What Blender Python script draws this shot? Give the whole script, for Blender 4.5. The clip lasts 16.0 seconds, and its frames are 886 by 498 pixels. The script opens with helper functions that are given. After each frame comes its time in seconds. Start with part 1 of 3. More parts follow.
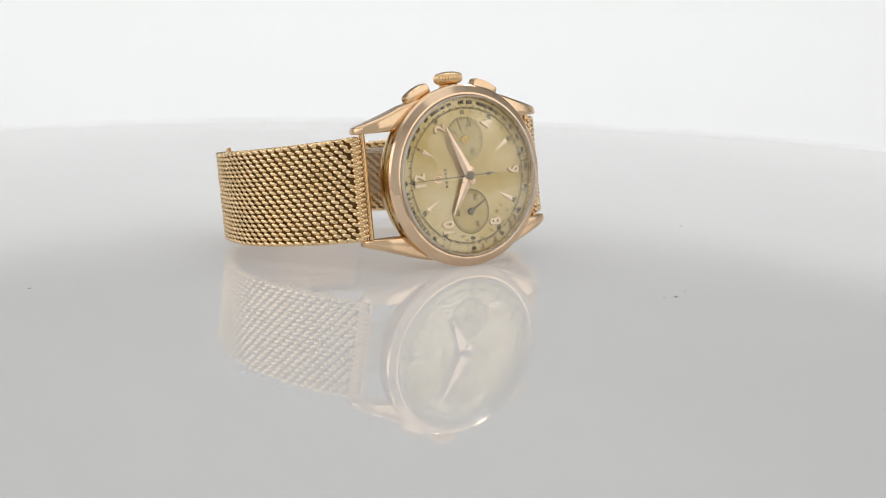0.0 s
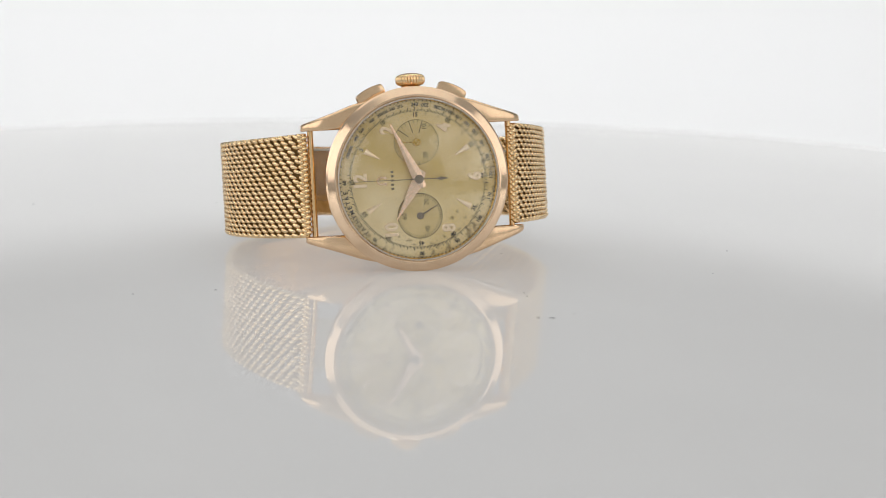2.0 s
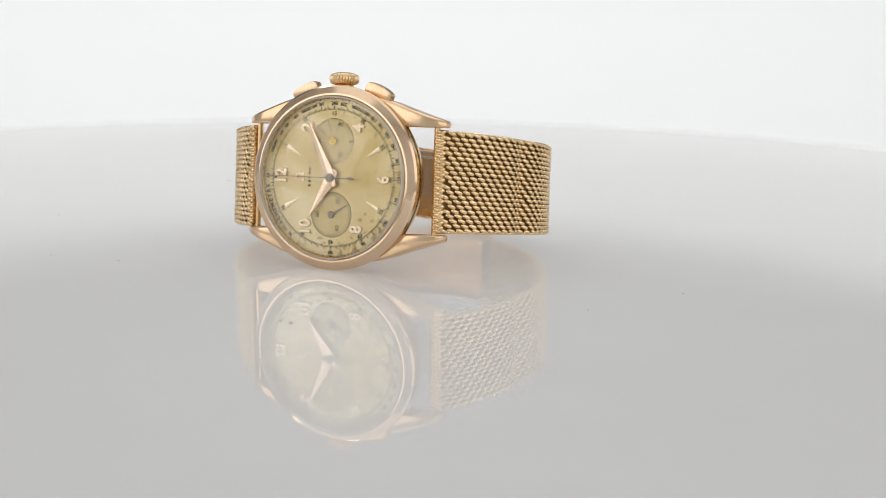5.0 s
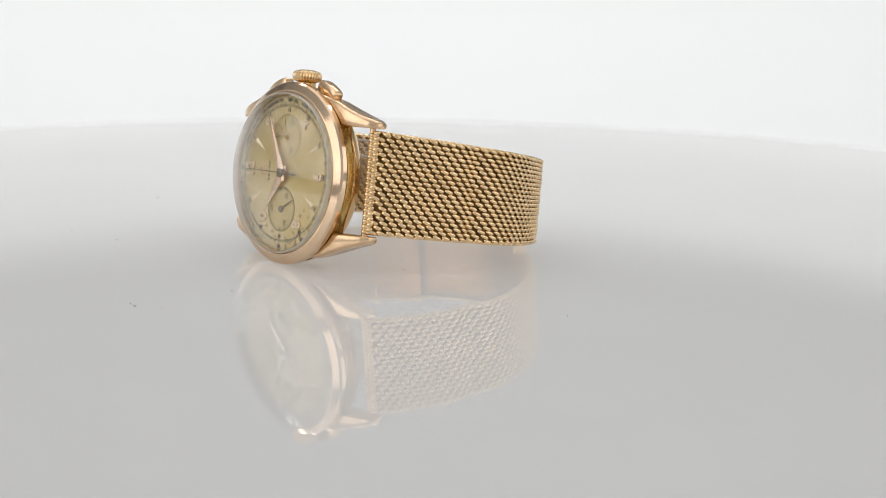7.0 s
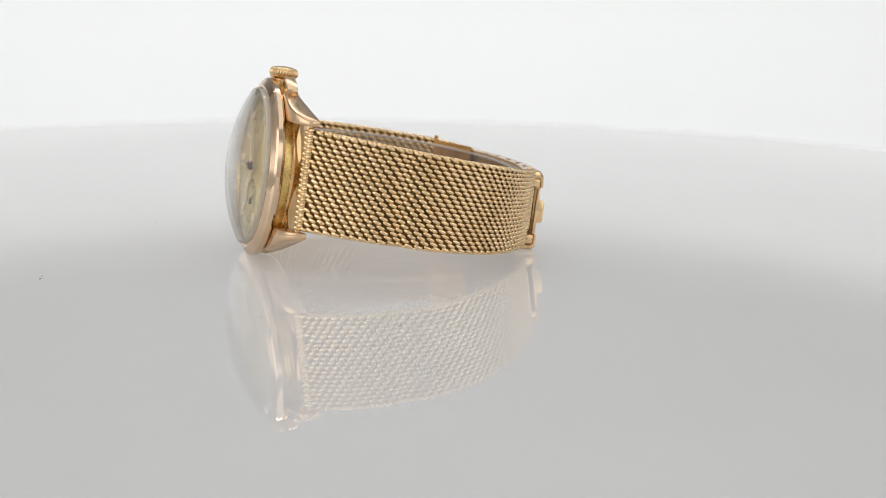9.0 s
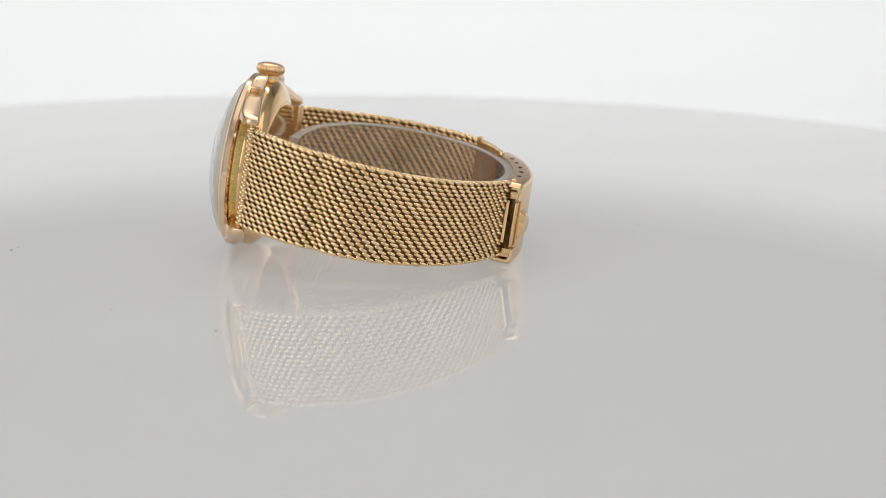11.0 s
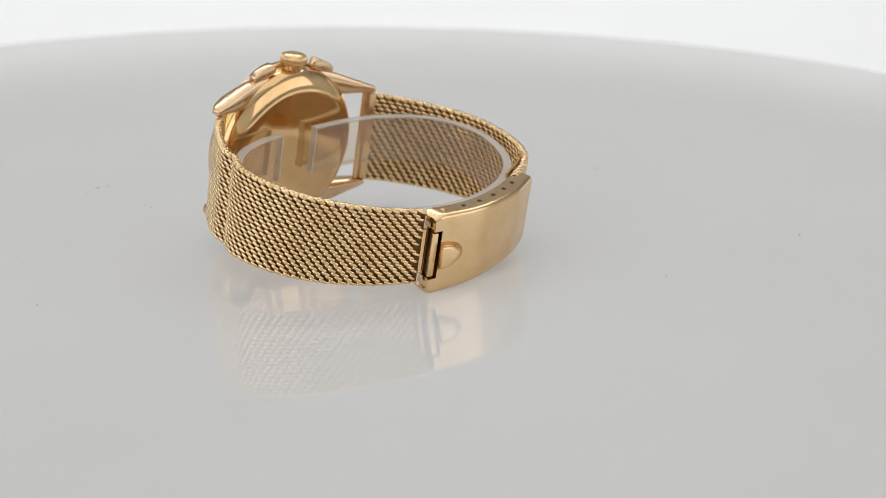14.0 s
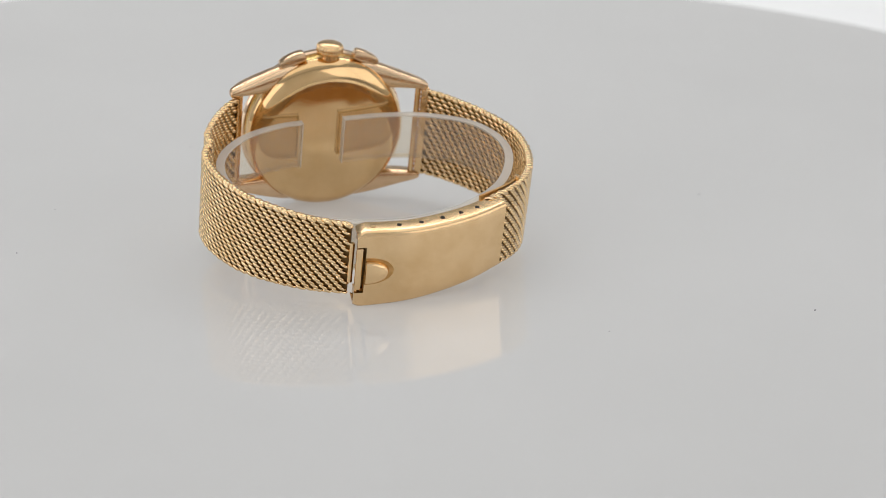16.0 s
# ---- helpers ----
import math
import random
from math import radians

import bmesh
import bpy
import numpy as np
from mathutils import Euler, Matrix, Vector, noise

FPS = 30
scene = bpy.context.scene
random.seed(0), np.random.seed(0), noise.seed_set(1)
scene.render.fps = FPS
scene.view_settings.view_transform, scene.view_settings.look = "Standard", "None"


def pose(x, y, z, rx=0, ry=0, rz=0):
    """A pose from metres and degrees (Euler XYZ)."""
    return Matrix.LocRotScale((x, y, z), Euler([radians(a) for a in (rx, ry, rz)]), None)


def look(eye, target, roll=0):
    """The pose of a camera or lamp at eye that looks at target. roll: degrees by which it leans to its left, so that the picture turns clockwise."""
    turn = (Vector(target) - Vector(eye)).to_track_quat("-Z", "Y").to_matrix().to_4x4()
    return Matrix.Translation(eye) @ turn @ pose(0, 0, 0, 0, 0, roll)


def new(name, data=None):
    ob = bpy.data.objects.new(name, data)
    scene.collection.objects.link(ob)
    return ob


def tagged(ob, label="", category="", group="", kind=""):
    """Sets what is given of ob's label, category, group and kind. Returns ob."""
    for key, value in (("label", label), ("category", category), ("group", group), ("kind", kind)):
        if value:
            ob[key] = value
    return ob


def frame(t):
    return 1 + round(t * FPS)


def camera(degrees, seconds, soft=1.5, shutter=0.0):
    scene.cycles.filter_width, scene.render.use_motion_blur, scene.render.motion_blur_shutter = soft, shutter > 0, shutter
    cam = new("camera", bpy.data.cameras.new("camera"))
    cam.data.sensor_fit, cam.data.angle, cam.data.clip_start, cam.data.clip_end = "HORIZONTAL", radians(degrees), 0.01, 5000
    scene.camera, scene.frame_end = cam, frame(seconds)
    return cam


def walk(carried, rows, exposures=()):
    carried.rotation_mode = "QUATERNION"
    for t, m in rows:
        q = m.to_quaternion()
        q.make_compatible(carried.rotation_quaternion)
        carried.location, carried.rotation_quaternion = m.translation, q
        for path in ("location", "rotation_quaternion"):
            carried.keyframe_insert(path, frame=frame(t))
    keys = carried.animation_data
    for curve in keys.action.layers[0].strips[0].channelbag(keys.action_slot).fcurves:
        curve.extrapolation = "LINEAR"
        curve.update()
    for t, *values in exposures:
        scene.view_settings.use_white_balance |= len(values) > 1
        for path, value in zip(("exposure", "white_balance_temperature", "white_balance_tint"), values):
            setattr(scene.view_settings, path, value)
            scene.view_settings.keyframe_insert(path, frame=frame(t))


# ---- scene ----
cam = camera(27.92, 16.0, soft=0.75)
cam.data.dof.use_dof = True
cam.data.dof.focus_distance = 0.366
cam.data.dof.aperture_fstop = 19.0


def sight(t, x, y, z, yaw, pitch, roll=0.927):
    """A row of the camera's path: eye in metres; yaw to the left from +y, pitch up and roll in degrees."""
    a, b = radians(yaw), radians(pitch)
    ahead = Vector((-math.sin(a) * math.cos(b), math.cos(a) * math.cos(b), math.sin(b)))
    return t, look((x, y, z), Vector((x, y, z)) + ahead, roll)


EYE_Y, EYE_Z, YAW, PITCH = -0.3838, 0.0732, -2.152, -10.912
# the camera stands still, then a crane lifts and tips it: seconds, shift x, y, z, yaw, pitch
CRANE = [
    (0.0, 0.0, 0.0, 0.0, 0.0, 0), (4.0, 0.0, 0.0, 0.0, 0.0, 0), (9.2, 0.0, 0.0, 0.0, 0.0, 0),
    (9.5, 0.00025, -0.0002, 0.0003, 0.019, -0.03), (9.8, 0.0005, -1e-05, 0.0014, 0.038, -0.18), (10.1, 0.00075, 0.00069, 0.0036, 0.058, -0.5),
    (10.4, 0.00111, 0.00158, 0.00651, 0.057, -0.94), (10.8, 0.00154, 0.00278, 0.01134, 0.052, -1.72), (11.3, 0.00211, 0.00425, 0.0178, 0.045, -2.706),
    (12.0, 0.00338, 0.00583, 0.0268, 0.226, -4.04), (13.0, 0.00446, 0.0088, 0.0397, 0.376, -5.987), (14.0, 0.00467, 0.01263, 0.05261, 0.399, -7.982),
    (15.0, 0.00401, 0.01729, 0.06557, 0.293, -10.025), (16.0, 0.00248, 0.02281, 0.07856, 0.059, -12.117)]
walk(cam, [sight(t, x, EYE_Y + y, EYE_Z + z, YAW + w, PITCH + p) for t, x, y, z, w, p in CRANE],
     exposures=((0.0, 0.0), (9.2, 0.0), (16.0, 0.05)))

# ---- light: a white light tent with soft lamps overhead and to either side of the camera, and one that washes the backdrop ----
world = bpy.data.worlds.new("studio")
world.use_nodes = True
world.node_tree.nodes["Background"].inputs[0].default_value = (0.9, 0.95, 1.0, 1)
world.node_tree.nodes["Background"].inputs[1].default_value = 0.02
scene.world = world


def area_lamp(name, eye, target, size_x, size_y, watts, colour=(1, 0.992, 0.985)):
    data = bpy.data.lights.new(name, "AREA")
    data.shape, data.size, data.size_y, data.energy, data.color = "RECTANGLE", size_x, size_y, watts, colour
    ob = new(name, data)
    ob.matrix_world = look(eye, target)
    return ob


area_lamp("softbox_top", (0.0, 0.05, 1.05), (0, 0.05, 0), 1.5, 1.2, 3.0)
area_lamp("backdrop_lamp", (0.0, 0.72, 0.95), (0, 1.1, 0.0), 1.4, 0.25, 6.05, (0.965, 0.985, 1.0))
area_lamp("softbox_front_left", (-1.06, -0.58, 0.5), (0, 0, 0.02), 1.6, 0.85, 5.2)
area_lamp("softbox_front_right", (1.06, -0.58, 0.5), (0, 0, 0.02), 1.6, 0.85, 4.0)
scene.view_settings.exposure = 0.0


# ---- materials ----
def material(name):
    m = bpy.data.materials.new(name)
    m.use_nodes = True
    n, l = m.node_tree.nodes, m.node_tree.links
    return m, n, l, n["Principled BSDF"]


def noise_node(n, l, scale, detail=4.0, rough=0.55, coords="Object"):
    tc = n.new("ShaderNodeTexCoord")
    t = n.new("ShaderNodeTexNoise")
    t.inputs["Scale"].default_value, t.inputs["Detail"].default_value, t.inputs["Roughness"].default_value = scale, detail, rough
    l.new(tc.outputs[coords], t.inputs["Vector"])
    return t


def ramp(n, l, source, stops):
    r = n.new("ShaderNodeValToRGB")
    e = r.color_ramp.elements
    while len(e) < len(stops):
        e.new(0.5)
    for el, (pos, col) in zip(e, stops):
        el.position, el.color = pos, (*col, 1)
    l.new(source, r.inputs[0])
    return r


def bump(n, l, bsdf, source, strength, distance):
    b = n.new("ShaderNodeBump")
    b.inputs["Strength"].default_value, b.inputs["Distance"].default_value = strength, distance
    l.new(source, b.inputs["Height"])
    l.new(b.outputs[0], bsdf.inputs["Normal"])
    return b


def metal(name, colour, dark, rough, scale=180.0, grain=0.06, per_piece=False):
    """Worn gold: two scales of tone and roughness, and fine scratches."""
    m, n, l, p = material(name)
    p.inputs["Metallic"].default_value = 1.0
    big = noise_node(n, l, scale)
    fine = noise_node(n, l, scale * 14, 2.0)
    r = ramp(n, l, big.outputs["Fac"], [(0.3, dark), (0.62, colour)])
    if per_piece:
        info = n.new("ShaderNodeObjectInfo")
        geo = n.new("ShaderNodeNewGeometry")
        add = n.new("ShaderNodeMath")
        add.operation = "ADD"
        l.new(info.outputs["Random"], add.inputs[0])
        l.new(geo.outputs["Random Per Island"], add.inputs[1])
        tone = n.new("ShaderNodeMapRange")
        tone.inputs["From Max"].default_value = 2.0
        tone.inputs["To Min"].default_value, tone.inputs["To Max"].default_value = 0.82, 1.12
        l.new(add.outputs[0], tone.inputs["Value"])
        mul = n.new("ShaderNodeVectorMath")
        mul.operation = "SCALE"
        l.new(r.outputs[0], mul.inputs[0])
        l.new(tone.outputs[0], mul.inputs["Scale"])
        l.new(mul.outputs[0], p.inputs["Base Color"])
    else:
        l.new(r.outputs[0], p.inputs["Base Color"])
    rr = n.new("ShaderNodeMapRange")
    rr.inputs["To Min"].default_value, rr.inputs["To Max"].default_value = max(rough - grain, 0.02), rough + grain
    l.new(fine.outputs["Fac"], rr.inputs["Value"])
    l.new(rr.outputs[0], p.inputs["Roughness"])
    bump(n, l, p, fine.outputs["Fac"], 0.04, 0.0001)
    return m


ROSE = metal("rose_gold_polished", (0.84, 0.625, 0.43), (0.78, 0.565, 0.375), 0.13)
LUG_GOLD = metal("gold_lugs", (0.82, 0.59, 0.375), (0.75, 0.52, 0.315), 0.22)
# yellow deepened to hold the strap's gold reflected in the case band
CASE_SIDE = metal("deepened_yellow_gold", (0.72, 0.51, 0.19), (0.60, 0.40, 0.12), 0.27)
YELLOW = metal("yellow_gold_satin", (0.86, 0.61, 0.34), (0.78, 0.53, 0.27), 0.20)
MESH_GOLD = metal("woven_gold_links", (0.90, 0.675, 0.40), (0.78, 0.56, 0.295), 0.15, per_piece=True)
# the dark brown stands in for shade between links and in the notch
GAP_SHADE_GOLD = metal("shade_dark_gold", (0.16, 0.09, 0.032), (0.05, 0.028, 0.01), 0.4, 900.0)
BACK_GOLD = metal("polished_gold_case_back", (0.80, 0.545, 0.28), (0.74, 0.49, 0.235), 0.085, grain=0.02)
HAND_GOLD = metal("rose_gold_hands", (0.96, 0.72, 0.55), (0.92, 0.68, 0.50), 0.26)
# tarnish round the thumb tab; on the blades it only dims their reflection
TARNISH_DIMMED = metal("tarnished_dimmed_gold", (0.62, 0.36, 0.14), (0.46, 0.25, 0.08), 0.35, 500.0)
NUMERAL_GOLD = metal("frosted_rose_gold_numerals", (1.0, 0.83, 0.64), (0.96, 0.77, 0.56), 0.30)
STEEL = metal("dark_bronzed_steel", (0.30, 0.25, 0.20), (0.20, 0.16, 0.12), 0.35)


def plain(name, colour, rough=0.5, vary=0.12, scale=300.0, spec=0.5):
    m, n, l, p = material(name)
    t = noise_node(n, l, scale)
    lo = tuple(c * (1 - vary) for c in colour)
    hi = tuple(min(c * (1 + vary), 1) for c in colour)
    r = ramp(n, l, t.outputs["Fac"], [(0.3, lo), (0.7, hi)])
    l.new(r.outputs[0], p.inputs["Base Color"])
    p.inputs["Roughness"].default_value = rough
    p.inputs["Specular IOR Level"].default_value = spec
    return m


SOFT_INK = plain("faded_grey_printing", (0.16, 0.13, 0.08), 0.6)
INK = plain("black_dial_printing", (0.035, 0.028, 0.02), 0.6)
HOLE_SHADE = plain("dark_hole_shade", (0.03, 0.018, 0.008), 0.7)
TENT = plain("white_tent_fabric", (0.82, 0.82, 0.82), 0.9, 0.02, 3.0, 0.1)
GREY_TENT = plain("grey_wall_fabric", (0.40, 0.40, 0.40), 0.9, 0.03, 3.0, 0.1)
PAPER = plain("white_backdrop_paper", (0.86, 0.86, 0.86), 0.8, 0.015, 6.0, 0.2)


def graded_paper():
    """Backdrop paper, white at the foot; painted light falloff turns it mid grey towards its sagging top edge."""
    m, n, l, p = material("backdrop_paper_painted_falloff")
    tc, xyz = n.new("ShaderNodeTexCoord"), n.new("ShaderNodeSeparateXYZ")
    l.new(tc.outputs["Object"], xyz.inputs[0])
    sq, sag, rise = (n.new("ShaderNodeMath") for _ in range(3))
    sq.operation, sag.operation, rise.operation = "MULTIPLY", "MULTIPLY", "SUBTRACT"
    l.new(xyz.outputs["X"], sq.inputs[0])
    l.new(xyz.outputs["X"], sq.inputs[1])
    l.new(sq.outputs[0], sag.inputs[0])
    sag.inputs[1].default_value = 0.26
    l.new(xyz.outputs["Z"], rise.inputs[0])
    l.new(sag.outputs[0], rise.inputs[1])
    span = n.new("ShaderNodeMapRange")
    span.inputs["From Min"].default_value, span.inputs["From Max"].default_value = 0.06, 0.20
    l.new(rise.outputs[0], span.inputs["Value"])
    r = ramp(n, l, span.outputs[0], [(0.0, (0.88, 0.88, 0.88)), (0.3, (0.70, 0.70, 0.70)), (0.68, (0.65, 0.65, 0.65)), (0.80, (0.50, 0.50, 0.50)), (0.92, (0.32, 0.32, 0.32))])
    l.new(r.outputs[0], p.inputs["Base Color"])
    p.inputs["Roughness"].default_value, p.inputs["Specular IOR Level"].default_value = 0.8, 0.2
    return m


FALLOFF_PAPER = graded_paper()
SPECK = plain("grey_dust", (0.08, 0.08, 0.09), 0.8)


def acrylic():
    m, n, l, p = material("glossy_white_acrylic_glow")
    t = noise_node(n, l, 9.0, 3.0)
    r = ramp(n, l, t.outputs["Fac"], [(0.3, (0.37, 0.37, 0.37)), (0.7, (0.40, 0.40, 0.40))])
    l.new(r.outputs[0], p.inputs["Base Color"])
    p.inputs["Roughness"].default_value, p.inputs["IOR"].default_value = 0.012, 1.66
    # added glow, no lamp beneath: evens out the shade under the watch
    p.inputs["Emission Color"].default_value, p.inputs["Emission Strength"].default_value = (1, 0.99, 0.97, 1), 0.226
    return m


def dial_paint():
    """Champagne dial, gone greenish in clouds, with brown specks of age."""
    m, n, l, p = material("aged_champagne_dial")
    cloud = noise_node(n, l, 70.0, 3.0)
    base = ramp(n, l, cloud.outputs["Fac"], [(0.34, (0.66, 0.485, 0.185)), (0.5, (0.79, 0.62, 0.315)), (0.66, (0.88, 0.73, 0.45))])
    spots = noise_node(n, l, 780.0, 3.0, 0.62)
    tc, dist = n.new("ShaderNodeTexCoord"), n.new("ShaderNodeVectorMath")
    dist.operation, dist.inputs[1].default_value = "DISTANCE", (-0.003, 0.0015, 0.003)
    l.new(tc.outputs["Object"], dist.inputs[0])
    rim = n.new("ShaderNodeMapRange")
    rim.inputs["From Min"].default_value, rim.inputs["From Max"].default_value, rim.inputs["To Max"].default_value = 0.010, 0.019, 0.13
    l.new(dist.outputs["Value"], rim.inputs["Value"])
    aged = n.new("ShaderNodeMath")
    aged.operation = "ADD"
    l.new(spots.outputs["Fac"], aged.inputs[0])
    l.new(rim.outputs[0], aged.inputs[1])
    mask = ramp(n, l, aged.outputs[0], [(0.64, (0, 0, 0)), (0.80, (0.75, 0.75, 0.75))])
    mix = n.new("ShaderNodeMix")
    mix.data_type = "RGBA"
    l.new(mask.outputs[0], mix.inputs["Factor"])
    l.new(base.outputs[0], mix.inputs["A"])
    mix.inputs["B"].default_value = (0.20, 0.12, 0.05, 1)
    l.new(mix.outputs["Result"], p.inputs["Base Color"])
    p.inputs["Roughness"].default_value, p.inputs["Metallic"].default_value = 0.40, 0.5
    bump(n, l, p, spots.outputs["Fac"], 0.08, 0.0001)
    return m


def sub_dial_paint():
    """Turned rings round each counter."""
    m, n, l, p = material("turned_counter_ring")
    t = noise_node(n, l, 260.0, 3.0)
    r = ramp(n, l, t.outputs["Fac"], [(0.3, (0.64, 0.49, 0.22)), (0.7, (0.76, 0.60, 0.31))])
    l.new(r.outputs[0], p.inputs["Base Color"])
    p.inputs["Roughness"].default_value, p.inputs["Metallic"].default_value = 0.42, 0.25
    tc = n.new("ShaderNodeTexCoord")
    w = n.new("ShaderNodeTexWave")
    w.wave_type, w.rings_direction = "RINGS", "SPHERICAL"
    w.inputs["Scale"].default_value = 1400.0
    l.new(tc.outputs["Object"], w.inputs["Vector"])
    bump(n, l, p, w.outputs["Fac"], 0.10, 0.0001)
    return m


def crystal_glass():
    """Thin clear plexiglass: see-through, with the gloss that its angle gives."""
    m, n, l, p = material("clear_domed_crystal")
    n.remove(p)
    t = noise_node(n, l, 400.0, 2.0)
    r = ramp(n, l, t.outputs["Fac"], [(0.4, (0.015,) * 3), (0.7, (0.05,) * 3)])
    gloss = n.new("ShaderNodeBsdfGlossy")
    l.new(r.outputs[0], gloss.inputs["Roughness"])
    clear = n.new("ShaderNodeBsdfTransparent")
    clear.inputs[0].default_value = (0.985, 0.985, 0.97, 1)
    face_on = n.new("ShaderNodeLayerWeight")
    power = n.new("ShaderNodeMath")
    power.operation, power.inputs[1].default_value = "POWER", 3.3
    l.new(face_on.outputs["Facing"], power.inputs[0])
    share = n.new("ShaderNodeMapRange")
    share.inputs["To Min"].default_value, share.inputs["To Max"].default_value = 0.04, 1.0
    l.new(power.outputs[0], share.inputs["Value"])
    mix = n.new("ShaderNodeMixShader")
    l.new(share.outputs[0], mix.inputs[0])
    l.new(clear.outputs[0], mix.inputs[1])
    l.new(gloss.outputs[0], mix.inputs[2])
    l.new(mix.outputs[0], n["Material Output"].inputs["Surface"])
    return m


def clear_plastic(name, share):
    m, n, l, p = material(name)
    t = noise_node(n, l, 160.0, 3.0)
    r = ramp(n, l, t.outputs["Fac"], [(0.3, (0.84, 0.82, 0.80)), (0.7, (0.92, 0.91, 0.89))])
    l.new(r.outputs[0], p.inputs["Base Color"])
    p.inputs["Roughness"].default_value, p.inputs["IOR"].default_value = 0.22, 1.3
    clear = n.new("ShaderNodeBsdfTransparent")
    clear.inputs[0].default_value = (0.96, 0.925, 0.86, 1)
    mix = n.new("ShaderNodeMixShader")
    mix.inputs[0].default_value = share
    l.new(clear.outputs[0], mix.inputs[1])
    l.new(p.outputs[0], mix.inputs[2])
    l.new(mix.outputs[0], n["Material Output"].inputs["Surface"])
    return m


ACRYLIC, DIAL, COUNTER, CRYSTAL = acrylic(), dial_paint(), sub_dial_paint(), crystal_glass()
EDGE_GLINT = clear_plastic("whitish_edge_glint", 0.35)
PLASTIC, PLASTIC_EDGE = clear_plastic("clear_plastic_strip", 0.10), clear_plastic("milky_plastic_edge", 0.38)


# ---- building helpers: watch shapes are drawn in millimetres ----
def part(name, bm, mat, parent=None, label="", unit=0.001, smooth=True, sharp=35):
    me = bpy.data.meshes.new(name)
    if unit != 1:
        bmesh.ops.scale(bm, vec=(unit,) * 3, verts=bm.verts)
    bmesh.ops.recalc_face_normals(bm, faces=bm.faces)
    bm.to_mesh(me)
    bm.free()
    me.materials.append(mat)
    if smooth:
        me.shade_smooth()
        me.set_sharp_from_angle(angle=radians(sharp))
    ob = new(name, me)
    ob.parent = parent
    return tagged(ob, label)


def lathe(profile, n=96, closed=False):
    """Turns (radius, y) pairs round the y axis."""
    bm = bmesh.new()
    rings = []
    for r, y in profile:
        if r < 1e-6:
            rings.append([bm.verts.new((0, y, 0))])
        else:
            rings.append([bm.verts.new((r * math.cos(2 * math.pi * i / n), y, r * math.sin(2 * math.pi * i / n))) for i in range(n)])
    pairs = list(zip(rings, rings[1:])) + ([(rings[-1], rings[0])] if closed else [])
    for a, b in pairs:
        for i in range(n):
            j = (i + 1) % n
            if len(a) == 1 and len(b) == 1:
                continue
            if len(a) == 1:
                bm.faces.new((a[0], b[i], b[j]))
            elif len(b) == 1:
                bm.faces.new((a[i], a[j], b[0]))
            else:
                bm.faces.new((a[i], a[j], b[j], b[i]))
    return bm


def block(sx, sy, sz, m=Matrix(), bevel=0.0, seg=2):
    bm = bmesh.new()
    bmesh.ops.create_cube(bm, size=1)
    bmesh.ops.scale(bm, vec=(sx, sy, sz), verts=bm.verts)
    if bevel:
        bmesh.ops.bevel(bm, geom=bm.edges[:], offset=bevel, segments=seg, profile=0.5, affect="EDGES")
    bmesh.ops.transform(bm, matrix=m, verts=bm.verts)
    return bm


def rod(a, b, r, n=16, cap=0.15):
    """A round bar from a to b with eased ends."""
    a, b = Vector(a), Vector(b)
    length = (b - a).length
    bm = lathe([(0, 0), (r - cap * r, 0), (r, cap * r), (r, length - cap * r), (r - cap * r, length), (0, length)], n)
    bmesh.ops.transform(bm, matrix=Matrix.Translation(a) @ (b - a).to_track_quat("Y", "Z").to_matrix().to_4x4(), verts=bm.verts)
    return bm


def loft(sections, caps=True, bevel=0.0):
    """Joins rings of points, all of one length, into a solid."""
    bm = bmesh.new()
    rows = [[bm.verts.new(p) for p in s] for s in sections]
    k = len(rows[0])
    for a, b in zip(rows, rows[1:]):
        for i in range(k):
            j = (i + 1) % k
            bm.faces.new((a[i], a[j], b[j], b[i]))
    if caps:
        bm.faces.new(rows[0])
        bm.faces.new(rows[-1])
    if bevel:
        bmesh.ops.recalc_face_normals(bm, faces=bm.faces)
        edges = [e for e in bm.edges if len(e.link_faces) == 2 and e.calc_face_angle(0) > 0.6]
        bmesh.ops.bevel(bm, geom=edges, offset=bevel, segments=2, profile=0.5, affect="EDGES")
    return bm


def glue(bms):
    """Pieces of one part into one bmesh."""
    out = bmesh.new()
    for b in bms:
        me = bpy.data.meshes.new("scrap")
        b.to_mesh(me)
        b.free()
        out.from_mesh(me)
        bpy.data.meshes.remove(me)
    return out


def catmull(points, step=0.25):
    """A smooth line through the points, in even steps."""
    p = [Vector(q) for q in points]
    p = [2 * p[0] - p[1], *p, 2 * p[-1] - p[-2]]
    raw = []
    for i in range(1, len(p) - 2):
        a, b, c, d = p[i - 1:i + 3]
        for k in range(40):
            u = k / 40
            raw.append(0.5 * (2 * b + (c - a) * u + (2 * a - 5 * b + 4 * c - d) * u * u + (3 * b - a - 3 * c + d) * u ** 3))
    raw.append(p[-2])
    xy = np.array([tuple(v) for v in raw])
    s = np.concatenate([[0], np.cumsum(np.linalg.norm(np.diff(xy, axis=0), axis=1))])
    t = np.linspace(0, s[-1], max(int(s[-1] / step), 4) + 1)
    return t, np.column_stack([np.interp(t, s, xy[:, 0]), np.interp(t, s, xy[:, 1])])


